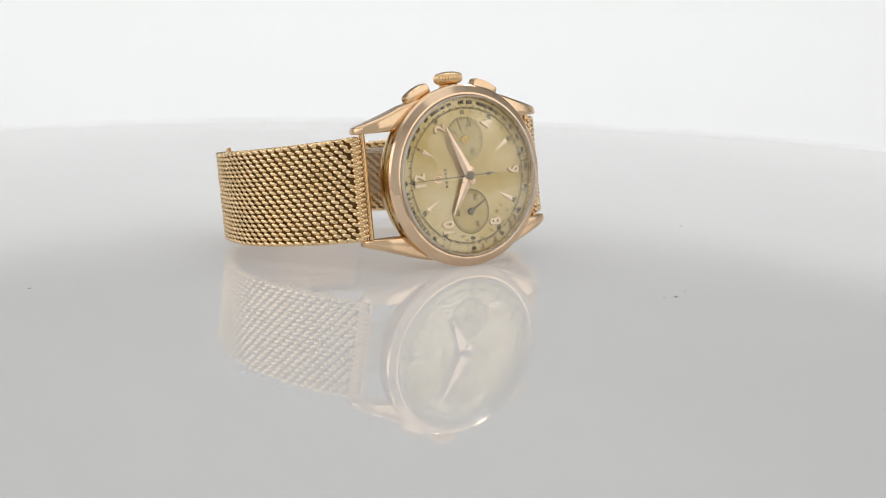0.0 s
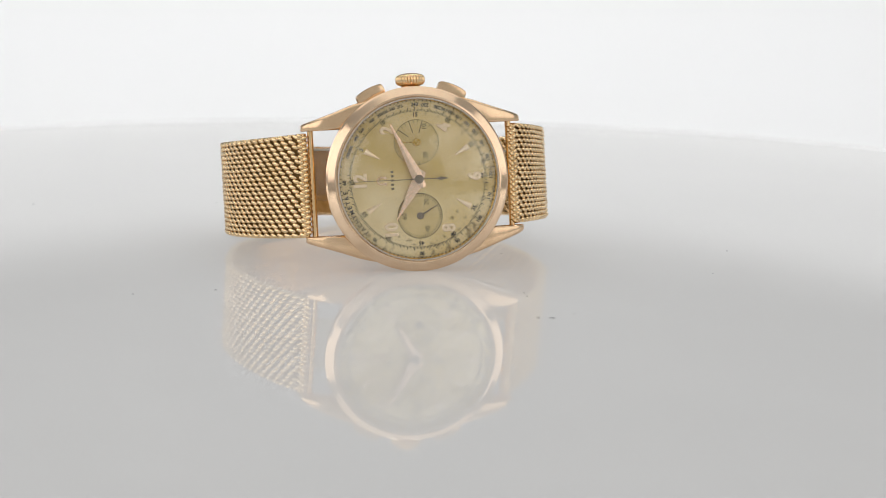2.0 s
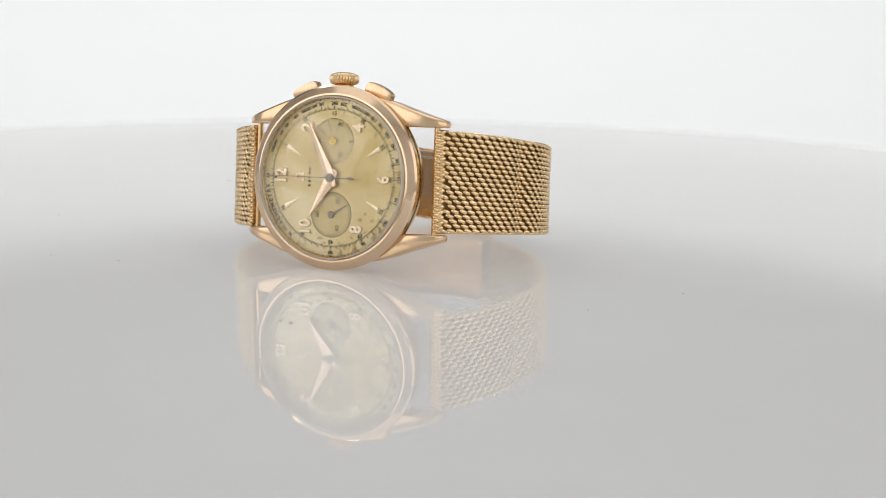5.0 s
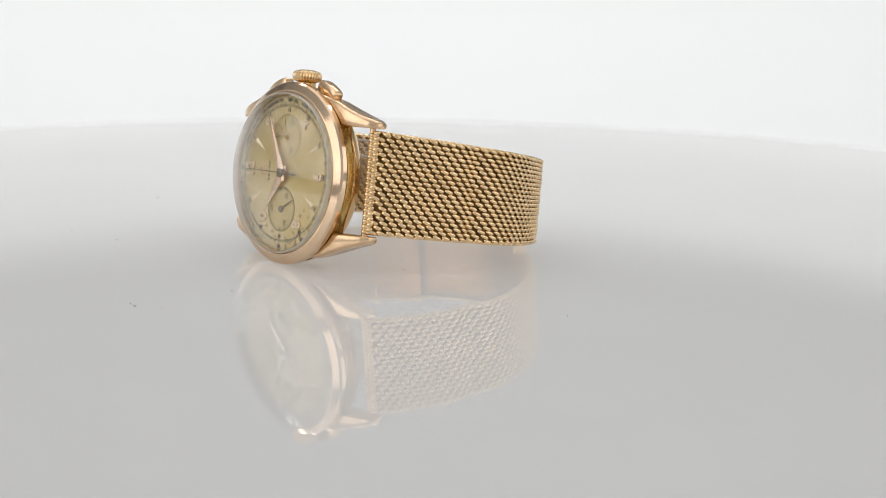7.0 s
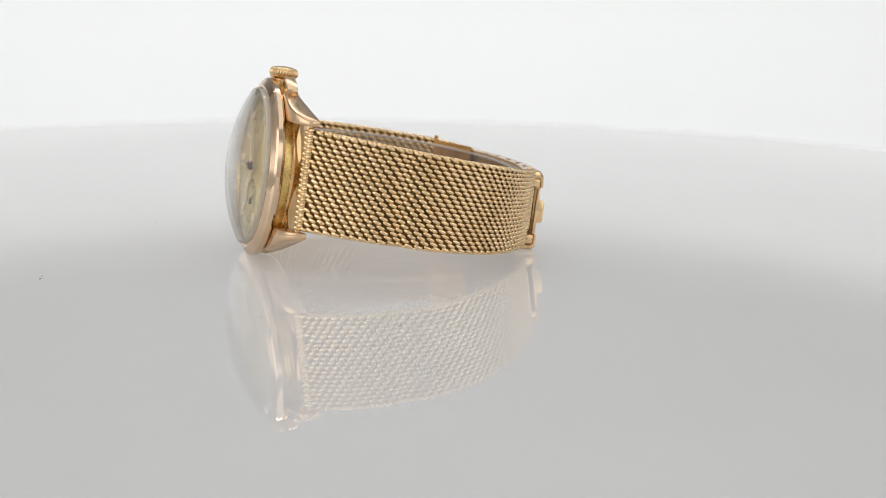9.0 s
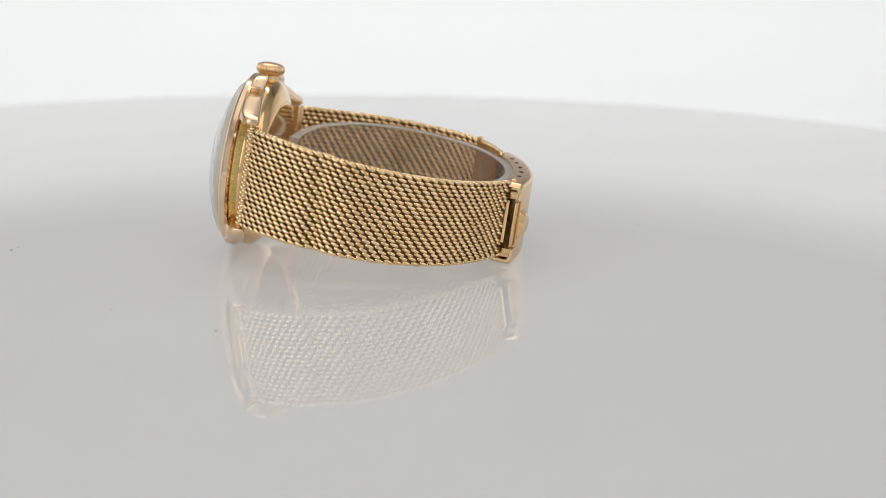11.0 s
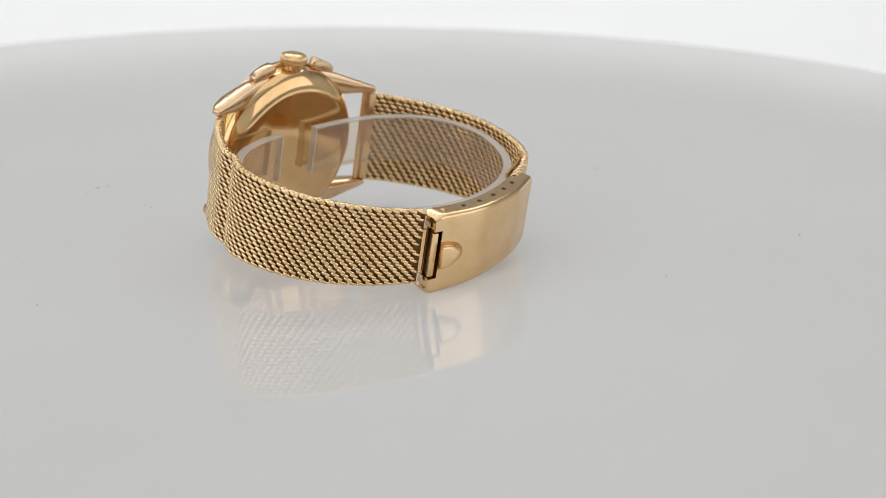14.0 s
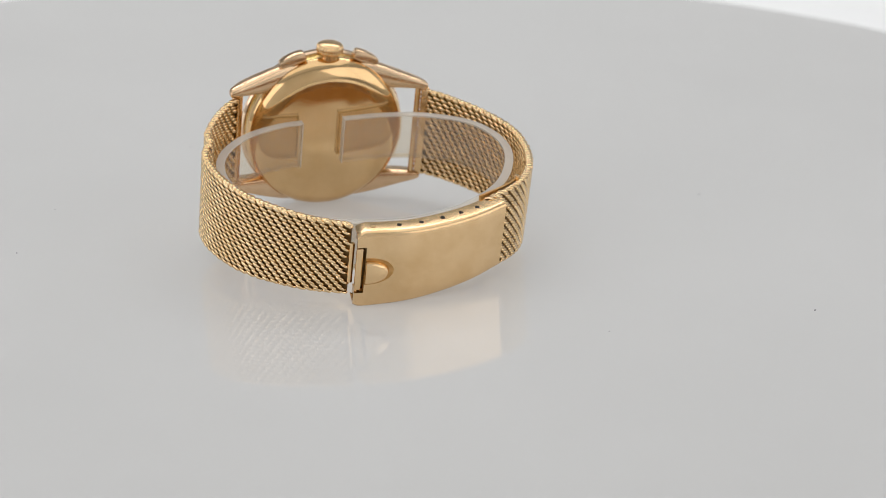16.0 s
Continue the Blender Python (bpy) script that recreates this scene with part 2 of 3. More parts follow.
class Way:
    """A line in plan with its outward side, by arc length."""

    def __init__(self, points, outward, twist=lambda k: 1.0, dents=()):
        self.twist = twist
        self.t, self.xy = catmull(points)
        self.length = self.t[-1]
        d = np.gradient(self.xy, axis=0)
        d /= np.linalg.norm(d, axis=1)[:, None]
        n = np.column_stack([d[:, 1], -d[:, 0]])
        for s0, depth in dents:
            self.xy = self.xy + n * (outward * depth * np.exp(-((self.t - s0) / 1.9) ** 2))[:, None]
        if dents:
            d = np.gradient(self.xy, axis=0)
            d /= np.linalg.norm(d, axis=1)[:, None]
            n = np.column_stack([d[:, 1], -d[:, 0]])
        self.d, self.n = d, n * outward

    def at(self, s):
        f = [np.interp(s, self.t, q) for q in (*self.xy.T, *self.d.T, *self.n.T)]
        return Vector((f[0], f[1], -0.061 * f[0] * self.twist(s / self.length))), Vector((f[2], f[3], 0)).normalized(), Vector((f[4], f[5], 0)).normalized()


def ribbon(way, s0, s1, low, high, off, thick, steps=40, bevel=0.0):
    """An upright strip along a way, between heights low(s) and high(s)."""
    rows = []
    for i in range(steps + 1):
        s = s0 + (s1 - s0) * i / steps
        c, d, n = way.at(s)
        a, b = low(s), high(s)
        rows.append([c + n * (off + o) + Vector((0, 0, z)) for o, z in ((-thick / 2, a), (thick / 2, a), (thick / 2, b), (-thick / 2, b))])
    return loft(rows, bevel=bevel)


# ---- the setting ----
def setting():
    bm = bmesh.new()
    # table and backdrop in one sweep of paper: along x, profile in y and z, the top edge sags in the middle
    cols = []
    for i in range(61):
        x = -1.5 + 3.0 * i / 60
        top = 0.20 + 0.26 * min(abs(x), 0.85) ** 2
        prof = [(-1.2, -0.13), (0.35, -0.13), (0.6, -0.13)]
        prof += [(0.6 + 0.4 * math.sin(a), 0.27 - 0.4 * math.cos(a)) for a in [radians(k) for k in range(6, 67, 6)]]
        prof = [q for q in prof if q[1] < top - 0.01] + [(1.0, top)]
        while len(prof) < 15:
            prof.insert(-1, ((prof[-2][0] + prof[-1][0]) / 2, (prof[-2][1] + prof[-1][1]) / 2))
        cols.append([bm.verts.new((x, y, z)) for y, z in prof[:14] + prof[-1:]])
    for a, b in zip(cols, cols[1:]):
        for k in range(14):
            bm.faces.new((a[k], a[k + 1], b[k + 1], b[k]))
    ob = part("backdrop", bm, FALLOFF_PAPER, None, "white seamless paper sweep behind and under the turntable, light falloff painted towards its top", unit=1)
    tagged(ob, category="backdrop", kind="structure")
    for name, pos, size in (("wall_north", (0, 1.55, 0.5), (3.4, 0.04, 1.4)), ("wall_south", (0, -1.25, 0.5), (3.4, 0.04, 1.4)),
                            ("wall_east", (1.72, 0.15, 0.5), (0.04, 2.84, 1.4)), ("wall_west", (-1.72, 0.15, 0.5), (0.04, 2.84, 1.4))):
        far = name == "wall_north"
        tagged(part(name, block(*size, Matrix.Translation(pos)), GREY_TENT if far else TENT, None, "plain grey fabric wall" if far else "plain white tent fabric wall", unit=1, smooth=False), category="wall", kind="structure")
    tagged(part("ceiling", block(3.4, 2.84, 0.04, Matrix.Translation((0, 0.15, 1.22))), TENT, None, "plain white tent fabric ceiling", unit=1, smooth=False), category="ceiling", kind="structure")
    tagged(part("floor", block(3.4, 2.84, 0.04, Matrix.Translation((0, 0.15, -0.2))), TENT, None, "plain white floor under the paper", unit=1, smooth=False), category="floor", kind="structure")


def turntable():
    top = new("turntable")
    tagged(top, "round glossy white acrylic turntable with a few dust specks", "turntable")
    R = 0.232
    bm = lathe([(0, 0), (0.06, 0), (0.12, 0), (R - 0.0015, 0), (R, -0.0015), (R, -0.0085), (R - 0.0015, -0.01), (0, -0.01)], 160)
    bmesh.ops.rotate(bm, cent=(0, 0, 0), matrix=Matrix.Rotation(radians(90), 3, "X"), verts=bm.verts)
    part("disc", bm, ACRYLIC, top, "glossy white acrylic disc with a slight added glow", unit=1)
    bm = lathe([(0, -0.0105), (0.17, -0.0105), (0.175, -0.016), (0.18, -0.12), (0.17, -0.128), (0, -0.128)], 96)
    bmesh.ops.rotate(bm, cent=(0, 0, 0), matrix=Matrix.Rotation(radians(90), 3, "X"), verts=bm.verts)
    part("base", bm, PAPER, top, "white drum under the disc", unit=1)
    rng = random.Random(5)
    spots = [(-0.082, 0.003, 0.6), (0.0113, -0.0748, 0.45), (0.0137, -0.0756, 0.75), (0.0187, -0.0734, 0.4), (-0.0576, -0.0397, 0.4), (-0.0418, -0.0391, 0.45), (0.0235, -0.0155, 0.45),
             (0.0729, -0.0228, 0.5), (0.0151, -0.0573, 0.35), (0.0156, -0.0542, 0.35), (-0.0694, 0.0676, 0.6), (-0.0258, 0.0603, 0.35), (0.0596, -0.0445, 0.35)]
    for x, y, r in spots:
        bm = bmesh.new()
        bmesh.ops.create_icosphere(bm, subdivisions=1, radius=r * 0.45)
        bmesh.ops.scale(bm, vec=(rng.uniform(0.8, 1.8), 0.8, 0.25), verts=bm.verts)
        bmesh.ops.rotate(bm, cent=(0, 0, 0), matrix=Matrix.Rotation(rng.uniform(0, 3), 3, "Z"), verts=bm.verts)
        bmesh.ops.translate(bm, vec=(x * 1000, y * 1000, 0.08), verts=bm.verts)
        part("dust_speck", bm, SPECK, top)
    return top


# ---- the watch: x runs from 12 to 6 o'clock, y from the dial to the back, z from 9 to 3 o'clock ----
RIGHT = Way([(20.6, 7.6), (25.0, 12.0), (29.9, 20.6), (32.1, 28.0), (32.7, 32.1), (31.9, 37.6), (29.3, 43.8), (25.0, 49.6), (17.4, 55.8), (9.2, 60.0)], 1, lambda k: k ** 1.5, ((6.0, -0.14), (21.0, -0.85)))
LEFT = Way([(-22.0, 7.6), (-26.8, 11.4), (-32.8, 19.0), (-36.5, 27.7), (-36.3, 37.4), (-33.3, 46.0), (-28.0, 51.8), (-20.0, 56.2)], -1, lambda k: k ** 1.5)
CLASP = Way([(8.6, 62.2), (-1.4, 63.5), (-9.4, 62.7), (-17.1, 60.5), (-23.8, 57.3)], 1)


def strap_low(s, length):
    return -10.1 + 1.5 * (s / length) ** 2


def strap_high(s, length):
    return 10.4 - 3.2 * s / length


def grain_mesh():
    """One visible bight of wire: a flattened oval with rounded edges and ends that dive."""
    rings = [(-0.99, 0.12, -0.42), (-0.84, 0.26, -0.15), (-0.52, 0.375, -0.01), (0.0, 0.42, 0.02), (0.52, 0.375, -0.01), (0.84, 0.26, -0.15), (0.99, 0.12, -0.42)]
    rim = [(-1.0, -0.26), (-0.9, -0.08), (-0.5, 0.03), (0.5, 0.03), (0.9, -0.08), (1.0, -0.26), (0.6, -0.45), (-0.6, -0.45)]
    verts, faces = [], []
    k = len(rim)
    for x, r, y in rings:
        verts.extend((x, y + h, r * w) for w, h in rim)
    for j in range(len(rings) - 1):
        for i in range(k):
            q = (i + 1) % k
            faces.append((j * k + i, j * k + q, (j + 1) * k + q, (j + 1) * k + i))
    faces.append(tuple(range(k))[::-1])
    faces.append(tuple(range((len(rings) - 1) * k, len(rings) * k)))
    return np.array(verts), faces


def strap(way, turn, parent, label, singles, drop=0.0, sag=0.0):
    """Half a woven strap. turn: +1 where the way runs to the right as seen from outside."""
    L = way.length

    def sink(s):
        return 0.35 + sag * (0.3 + 0.7 * s / L)
    # the core sheet carries the shade of the gaps in the weave
    body = part("strap", ribbon(way, 0.3, L, lambda s: (strap_low(s, L) - sink(s)) + 0.35, lambda s: (strap_high(s, L) - drop * s / L) - 0.35, 0, 0.7, 70), GAP_SHADE_GOLD, parent, label)
    verts, faces = grain_mesh()
    bead = bpy.data.meshes.new("link")
    bead.from_pydata((verts * 0.001).tolist(), [], faces)
    bead.materials.append(MESH_GOLD)
    bead.shade_smooth()
    rows, period = 21, 1.86
    allv, allf, placed = [], [], []
    rng = random.Random(3)
    # each row of bights lies two fifths of a link further on than the row above it
    for side in (1, -1):
        for j in range(rows):
            start = 1.2 + period * ((-turn * side * 0.41 * j) % 1.0)
            for i in range(int((L - 0.6 - start) / period) + 1):
                s = start + period * i
                lo, hi = (strap_low(s, L) - sink(s)), (strap_high(s, L) - drop * s / L)
                pitch = (hi - lo - 0.3) / rows
                c, d, n = way.at(s)
                out = n * side
                lx = (d + Vector((0, 0, -0.33 * turn * side + rng.uniform(-0.03, 0.03)))).normalized()
                m = Matrix((lx, out, lx.cross(out).normalized())).transposed().to_4x4()
                m.translation = c + out * (0.80 + rng.uniform(-0.05, 0.05)) + Vector((0, 0, lo + 0.15 + pitch * (j + 0.5) + rng.uniform(-0.04, 0.04)))
                placed.append((s, side, m, pitch / 0.95))
    # short turns of wire along both edges
    for i in range(int(L / 1.04)):
        s = 0.5 + 1.04 * i
        c, d, n = way.at(s)
        for z, sg in (((strap_low(s, L) - sink(s)) + 0.05, -1), ((strap_high(s, L) - drop * s / L) - 0.05, 1)):
            lx = (n * 0.8 * turn + d).normalized()
            m = Matrix((lx, Vector((0, 0, sg)), lx.cross(Vector((0, 0, sg))))).transposed().to_4x4()
            m.translation = c + Vector((0, 0, z))
            placed.append((s, 0, m, 1.1))
    # the folded loops at the end bar
    c, d, n = way.at(0.15)
    for j in range(38):
        side = 1 if j % 2 else -1
        z = -9.9 + 19.8 * j / 37
        lx = (d * 0.95 + Vector((0, 0, 0.35 * side))).normalized()
        lz = lx.cross(n).normalized()
        m = Matrix((lx, n, lz)).transposed().to_4x4()
        m.translation = c + n * (0.95 + 0.08 * side) + d * (0.45 * side + 0.1) + Vector((0, 0, z))
        placed.append((-1, 1, m, 1.0))
    one = 0
    for s, side, m, w in placed:
        m = m @ Matrix.Diagonal((0.75 if s < 0 else 1.0 if side else 0.95, 1, w, 1))
        if side == 1 and one < 150 and singles[0] < s < singles[1]:
            ob = new("link", bead)
            ob.parent = body
            mm = m.copy()
            mm.translation = m.translation * 0.001
            ob.matrix_basis = mm
            one += 1
        else:
            a = np.array(m)
            base = len(verts) * len(allv)
            allv.append(verts @ a[:3, :3].T + a[:3, 3])
            allf.extend([tuple(v + base for v in f) for f in faces])
    me = bpy.data.meshes.new("weave")
    me.from_pydata((np.concatenate(allv) * 0.001).tolist(), [], allf)
    me.materials.append(MESH_GOLD)
    me.shade_smooth()
    ob = new("weave", me)
    ob.parent = body
    tagged(ob, "fine woven gold wire links", kind="stuff")
    return body


def lug(sx, sz):
    """A horn from the case: x outward sx, z up sz; sections from the case to the tip."""
    keys = np.array([(6.0, 11.4, 16.8, 3.6, 6.3), (9.0, 11.2, 16.5, 3.6, 6.5), (12.4, 10.9, 15.6, 3.6, 7.1), (15.6, 10.75, 14.4, 3.7, 7.8), (18.8, 10.75, 13.3, 4.2, 8.4), (21.3, 10.75, 12.5, 5.4, 8.9), (22.4, 10.75, 12.1, 6.5, 9.0), (22.65, 10.85, 11.9, 6.9, 8.9)])
    rows = []
    for i in range(25):
        u = i / 24 * (len(keys) - 1)
        x, z0, z1, y0, y1 = (np.interp(u, range(len(keys)), keys[:, c]) for c in range(5))
        ring_ = [(y0 + 0.3, z0), (y0 + 0.06, z0 + 0.15), (y0, z0 + 0.4), (y0 + 0.03, z1 - 0.6), (y0 + 0.2, z1 - 0.18), (y0 + 0.6, z1), (y1 - 0.3, z1), (y1, z1 - 0.3), (y1, z0 + 0.2), (y1 - 0.2, z0)]
        rows.append([(x * sx, y, z * sz) for y, z in ring_])
    return loft(rows)


def crown_mesh():
    n, teeth = 210, 28
    rows = []
    for r, z, cut in ((0.01, 0, 0), (2.1, 0, 0), (2.6, 0.2, 0.5), (2.95, 0.6, 1), (3.05, 1.15, 1), (2.98, 1.65, 1), (2.75, 2.0, 0.6), (2.45, 2.2, 0), (1.5, 2.5, 0), (0.01, 2.6, 0)):
        row = []
        for i in range(n):
            a = 2 * math.pi * i / n
            rr = r - cut * 0.24 * (0.5 - 0.5 * math.cos(a * teeth)) ** 2
            row.append((rr * math.cos(a), rr * math.sin(a), z))
        rows.append(row)
    return loft(rows)


def pusher(sx):
    """A rounded rectangular button on a stem, square to the case."""
    a = radians(25.5) * sx
    turn = Matrix.Rotation(a, 4, "Y")
    place = turn @ Matrix.Translation((0, 5.2, 19.2))
    prof = [(-2.8, -0.9), (2.8, -0.9), (3.0, -0.5), (3.0, 0.95), (2.6, 1.25), (1.4, 1.5), (0, 1.58), (-1.4, 1.5), (-2.6, 1.25), (-3.0, 0.95), (-3.0, -0.5)]
    bm = loft([[(x, y, z) for x, z in prof] for y in (-1.1, 1.1)], bevel=0.25)
    bmesh.ops.transform(bm, matrix=place, verts=bm.verts)
    stems = []
    for x in (-0.7, 0.7):
        stem = rod((x, 0, -2.2), (x, 0, 0.2), 0.5, 12)
        bmesh.ops.transform(stem, matrix=place, verts=stem.verts)
        stems.append(stem)
    return bm, glue(stems)


# the face: u to 3 o'clock, v to 12 o'clock
def face(u, v, h=0.0):
    return Vector((-v, DIAL_Y - h, u))


DIAL_Y = 1.5
FACE = Matrix(((0, -1, 0, 0), (0, 0, -1, DIAL_Y), (1, 0, 0, 0), (0, 0, 0, 1)))


def polar(angle, r, h=0.0):
    a = radians(angle)
    return face(r * math.sin(a), r * math.cos(a), h)


def letters(body, size, u, v, turn=0.0, h=0.02, depth=0.0, bold=0.0, sx=1.0, bevel=0.0):
    """A word as a bmesh, lying on the face; turn: degrees clockwise."""
    cu = bpy.data.curves.new("word", "FONT")
    cu.body, cu.size, cu.extrude, cu.offset = body, size, depth, bold
    cu.bevel_depth, cu.bevel_resolution = bevel, 1
    cu.align_x, cu.align_y, cu.resolution_u = "CENTER", "CENTER", 3
    ob = bpy.data.objects.new("word", cu)
    scene.collection.objects.link(ob)
    bpy.context.view_layer.update()
    me = bpy.data.meshes.new_from_object(ob.evaluated_get(bpy.context.evaluated_depsgraph_get()))
    bm = bmesh.new()
    bm.from_mesh(me)
    bpy.data.objects.remove(ob)
    bpy.data.meshes.remove(me)
    bpy.data.curves.remove(cu)
    m = FACE @ Matrix.Translation((u, v, h + depth)) @ Matrix.Rotation(-radians(turn), 4, "Z") @ Matrix.Diagonal((sx, 1, 1, 1))
    bmesh.ops.transform(bm, matrix=m, verts=bm.verts)
    return bm


def ticks(rows, cu=0.0, cv=0.0, h=0.02):
    """Printed strokes: rows of angle, inner and outer radius, width."""
    bm = bmesh.new()
    for angle, r0, r1, w in rows:
        a = radians(angle)
        s, c = math.sin(a), math.cos(a)
        q = [(r0, -w / 2), (r0, w / 2), (r1, w / 2), (r1, -w / 2)]
        bm.faces.new([bm.verts.new(face(cu + r * s + o * c, cv + r * c - o * s, h)) for r, o in q])
    return bm


def ring(cu, cv, r, w, h, n=72):
    bm = bmesh.new()
    a = [bm.verts.new(face(cu + (r - w / 2) * math.sin(2 * math.pi * i / n), cv + (r - w / 2) * math.cos(2 * math.pi * i / n), h)) for i in range(n)]
    b = [bm.verts.new(face(cu + (r + w / 2) * math.sin(2 * math.pi * i / n), cv + (r + w / 2) * math.cos(2 * math.pi * i / n), h)) for i in range(n)]
    for i in range(n):
        j = (i + 1) % n
        bm.faces.new((a[i], a[j], b[j], b[i]))
    return bm


def dauphine(angle, length, width, tail, h):
    """A tapering hand with a ridge along its middle."""
    prof = [(-tail, 0.0, 0.55), (0.0, 0.5, 0.9), (1.4, 0.5, 1.0), (length, 0.0, 0.05)]
    bm = bmesh.new()
    a = radians(angle)

    def at(v, o, hh):
        return face(v * math.sin(a) + o * math.cos(a), v * math.cos(a) - o * math.sin(a), h + hh)
    top = [bm.verts.new(at(v, 0, 0.16)) for v, _, _ in prof]
    lft = [bm.verts.new(at(v, -0.5 * width * (k if k < 0.99 else 1), 0.02)) for v, _, k in prof]
    rgt = [bm.verts.new(at(v, 0.5 * width * (k if k < 0.99 else 1), 0.02)) for v, _, k in prof]
    for i in range(3):
        bm.faces.new((lft[i], lft[i + 1], top[i + 1], top[i]))
        bm.faces.new((top[i], top[i + 1], rgt[i + 1], rgt[i]))
        bm.faces.new((rgt[i], rgt[i + 1], lft[i + 1], lft[i]))
    bm.faces.new((lft[0], top[0], rgt[0]))
    bm.faces.new((lft[3], top[3], rgt[3]))
    return bm


def needle(cu, cv, angle, length, tail, w, h, drop=0.0):
    """A thin hand, with a drop on its tail where there is one, round a small hub."""
    a = radians(angle)

    def at(v, o, hh):
        return face(cu + v * math.sin(a) + o * math.cos(a), cv + v * math.cos(a) - o * math.sin(a), h + hh)
    outline = [(-tail, w)] + ([(-tail * 0.86, drop * 0.5), (-tail * 0.74, drop), (-tail * 0.62, w * 1.3)] if drop else []) + [(0, w * 1.4), (length, w * 0.6)]
    rows = [[at(v, -o / 2, 0), at(v, o / 2, 0), at(v, o / 2, 0.1), at(v, -o / 2, 0.1)] for v, o in outline]
    return loft(rows)


def hub(cu, cv, r, h0, h1, n=28):
    bm = lathe([(0, -h1), (r * 0.8, -h1), (r, -h1 + 0.12), (r, -h0), (0, -h0)], n)
    bmesh.ops.translate(bm, vec=(-cv, DIAL_Y, cu), verts=bm.verts)
    return bm


def spike(angle):
    """An applied wedge that points to the middle."""
    rows = []
    a = radians(angle)
    for r, w, hh in ((12.2, 0.62, 0.35), (8.9, 0.10, 0.12)):
        s, c = math.sin(a), math.cos(a)
        rows.append([face(r * s + o * c, r * c - o * s, q) for o, q in ((-w, 0.0), (w, 0.0), (w * 0.75, hh * 0.6), (0, hh), (-w * 0.75, hh * 0.6))])
    return loft(rows)


def watch():
    top = new("wristwatch")
    tagged(top, "rose gold chronograph wristwatch lying on its side, woven gold strap closed", "wristwatch")
    # case
    case = part("case", lathe([(0, 3.2), (16.6, 3.2), (17.7, 3.4), (18.05, 3.8), (18.05, 5.6), (17.9, 6.0), (17.2, 6.2), (0, 6.2)], 128), CASE_SIDE, top, "gold case band, yellow deepened with the strap's reflection")
    part("bezel", lathe([(16.3, 2.2), (16.45, 1.15), (16.75, 0.95), (17.1, 1.0), (18.4, 1.75), (18.75, 2.15), (18.75, 3.05), (18.45, 3.5), (17.6, 3.6), (16.3, 3.3)], 160, closed=True), ROSE, top, "polished rose gold bezel", sharp=16)
    back = [(18.1, 5.3)] + [(12.5 + 5.65 * math.cos(radians(k)), 5.6 + 3.9 * math.sin(radians(k))) for k in range(0, 91, 6)] + [(10, 9.66), (7, 9.82), (4, 9.92), (0, 9.96)]
    part("case_back", lathe(back, 160), BACK_GOLD, top, "polished softly domed gold case back", sharp=60)
    for sx in (1, -1):
        for sz in (1, -1):
            part("lug", lug(sx, sz), LUG_GOLD, top, "tapered gold lug", sharp=50)
        x = 20.6 if sx > 0 else -22.0 + 0.9
        part("spring_bar", rod((x - 0.3 * sx, 7.5, -11.2), (x - 0.3 * sx, 7.5, 11.2), 0.62), YELLOW, top)
    for way in (RIGHT, LEFT):
        c, d, n = way.at(0.5)
        c2, d2, n2 = way.at(1.3)
        bm = glue([rod((c.x, c.y, -10.3), (c.x, c.y, 10.3), 0.85, 20),
                   ribbon(way, 0.1, 1.6, lambda s: -10.3, lambda s: 10.3, -0.75, 0.6, 4, bevel=0.12)])
        part("strap_end", bm, YELLOW, top, "gold end bar of the strap")
    # crown and buttons
    crown = crown_mesh()
    bmesh.ops.translate(crown, vec=(0, 5.3, 18.95), verts=crown.verts)
    cr = part("crown", crown, YELLOW, top, "fluted gold winding crown")
    part("stem", rod((0, 5.3, 17.0), (0, 5.3, 19.1), 2.0, 24), YELLOW, cr)
    for sx in (1, -1):
        b, st = pusher(sx)
        push = part("push_button", b, LUG_GOLD, top, "rectangular gold chronograph button")
        part("stem", st, LUG_GOLD, push)
    # dial with its printing
    dial = part("dial", lathe([(0, DIAL_Y), (13.2, DIAL_Y), (15.4, DIAL_Y + 0.12), (16.5, DIAL_Y + 0.35), (16.5, DIAL_Y + 0.9), (0, DIAL_Y + 0.9)], 128), DIAL, top, "aged champagne dial with brown spots")
    part("flange", lathe([(15.95, DIAL_Y + 0.27), (16.3, DIAL_Y - 0.2), (16.5, DIAL_Y - 0.2), (16.5, DIAL_Y + 0.3)], 128, closed=True), CASE_SIDE, top)
    for u in (7.45, -7.45):
        bm = lathe([(0, -0.02), (4.2, -0.02), (4.62, -0.045), (4.66, 0.1), (0, 0.1)], 72)
        ob = part("counter", bm, COUNTER, dial, "sunk counter with turned rings")
        ob.location = Vector(face(u, 0)) * 0.001
    lines = [ring(7.45, 0, 4.55, 0.07, 0.05), ring(-7.45, 0, 4.55, 0.10, 0.05), ring(0, 0, 13.75, 0.045, 0.02, 160)]
    lines.append(ticks([(i * 6, 3.9, 4.5, 0.09) for i in range(60)], -7.45, 0, 0.055))
    lines.append(ticks([(i * 12, 4.0, 4.5, 0.08) for i in range(30)] + [(i, 2.0, 4.5, 0.13) for i in (36, 72, 108)] + [(180, 3.6, 4.5, 0.12)], 7.45, 0, 0.055))
    part("counter_scale", glue(lines), INK, dial, "fine black counter scales", smooth=False)
    rows = [(i * 1.2, 13.75, 14.15 if i % 5 else 14.5, 0.08 if i % 5 else 0.13) for i in range(300)]
    part("seconds_track", ticks(rows), INK, dial, "black fifth-second track", smooth=False)
    rows = [(i * 3, 15.75, 16.0 if i % 2 else 16.2, 0.16 if i % 2 else 0.26) for i in range(120)]
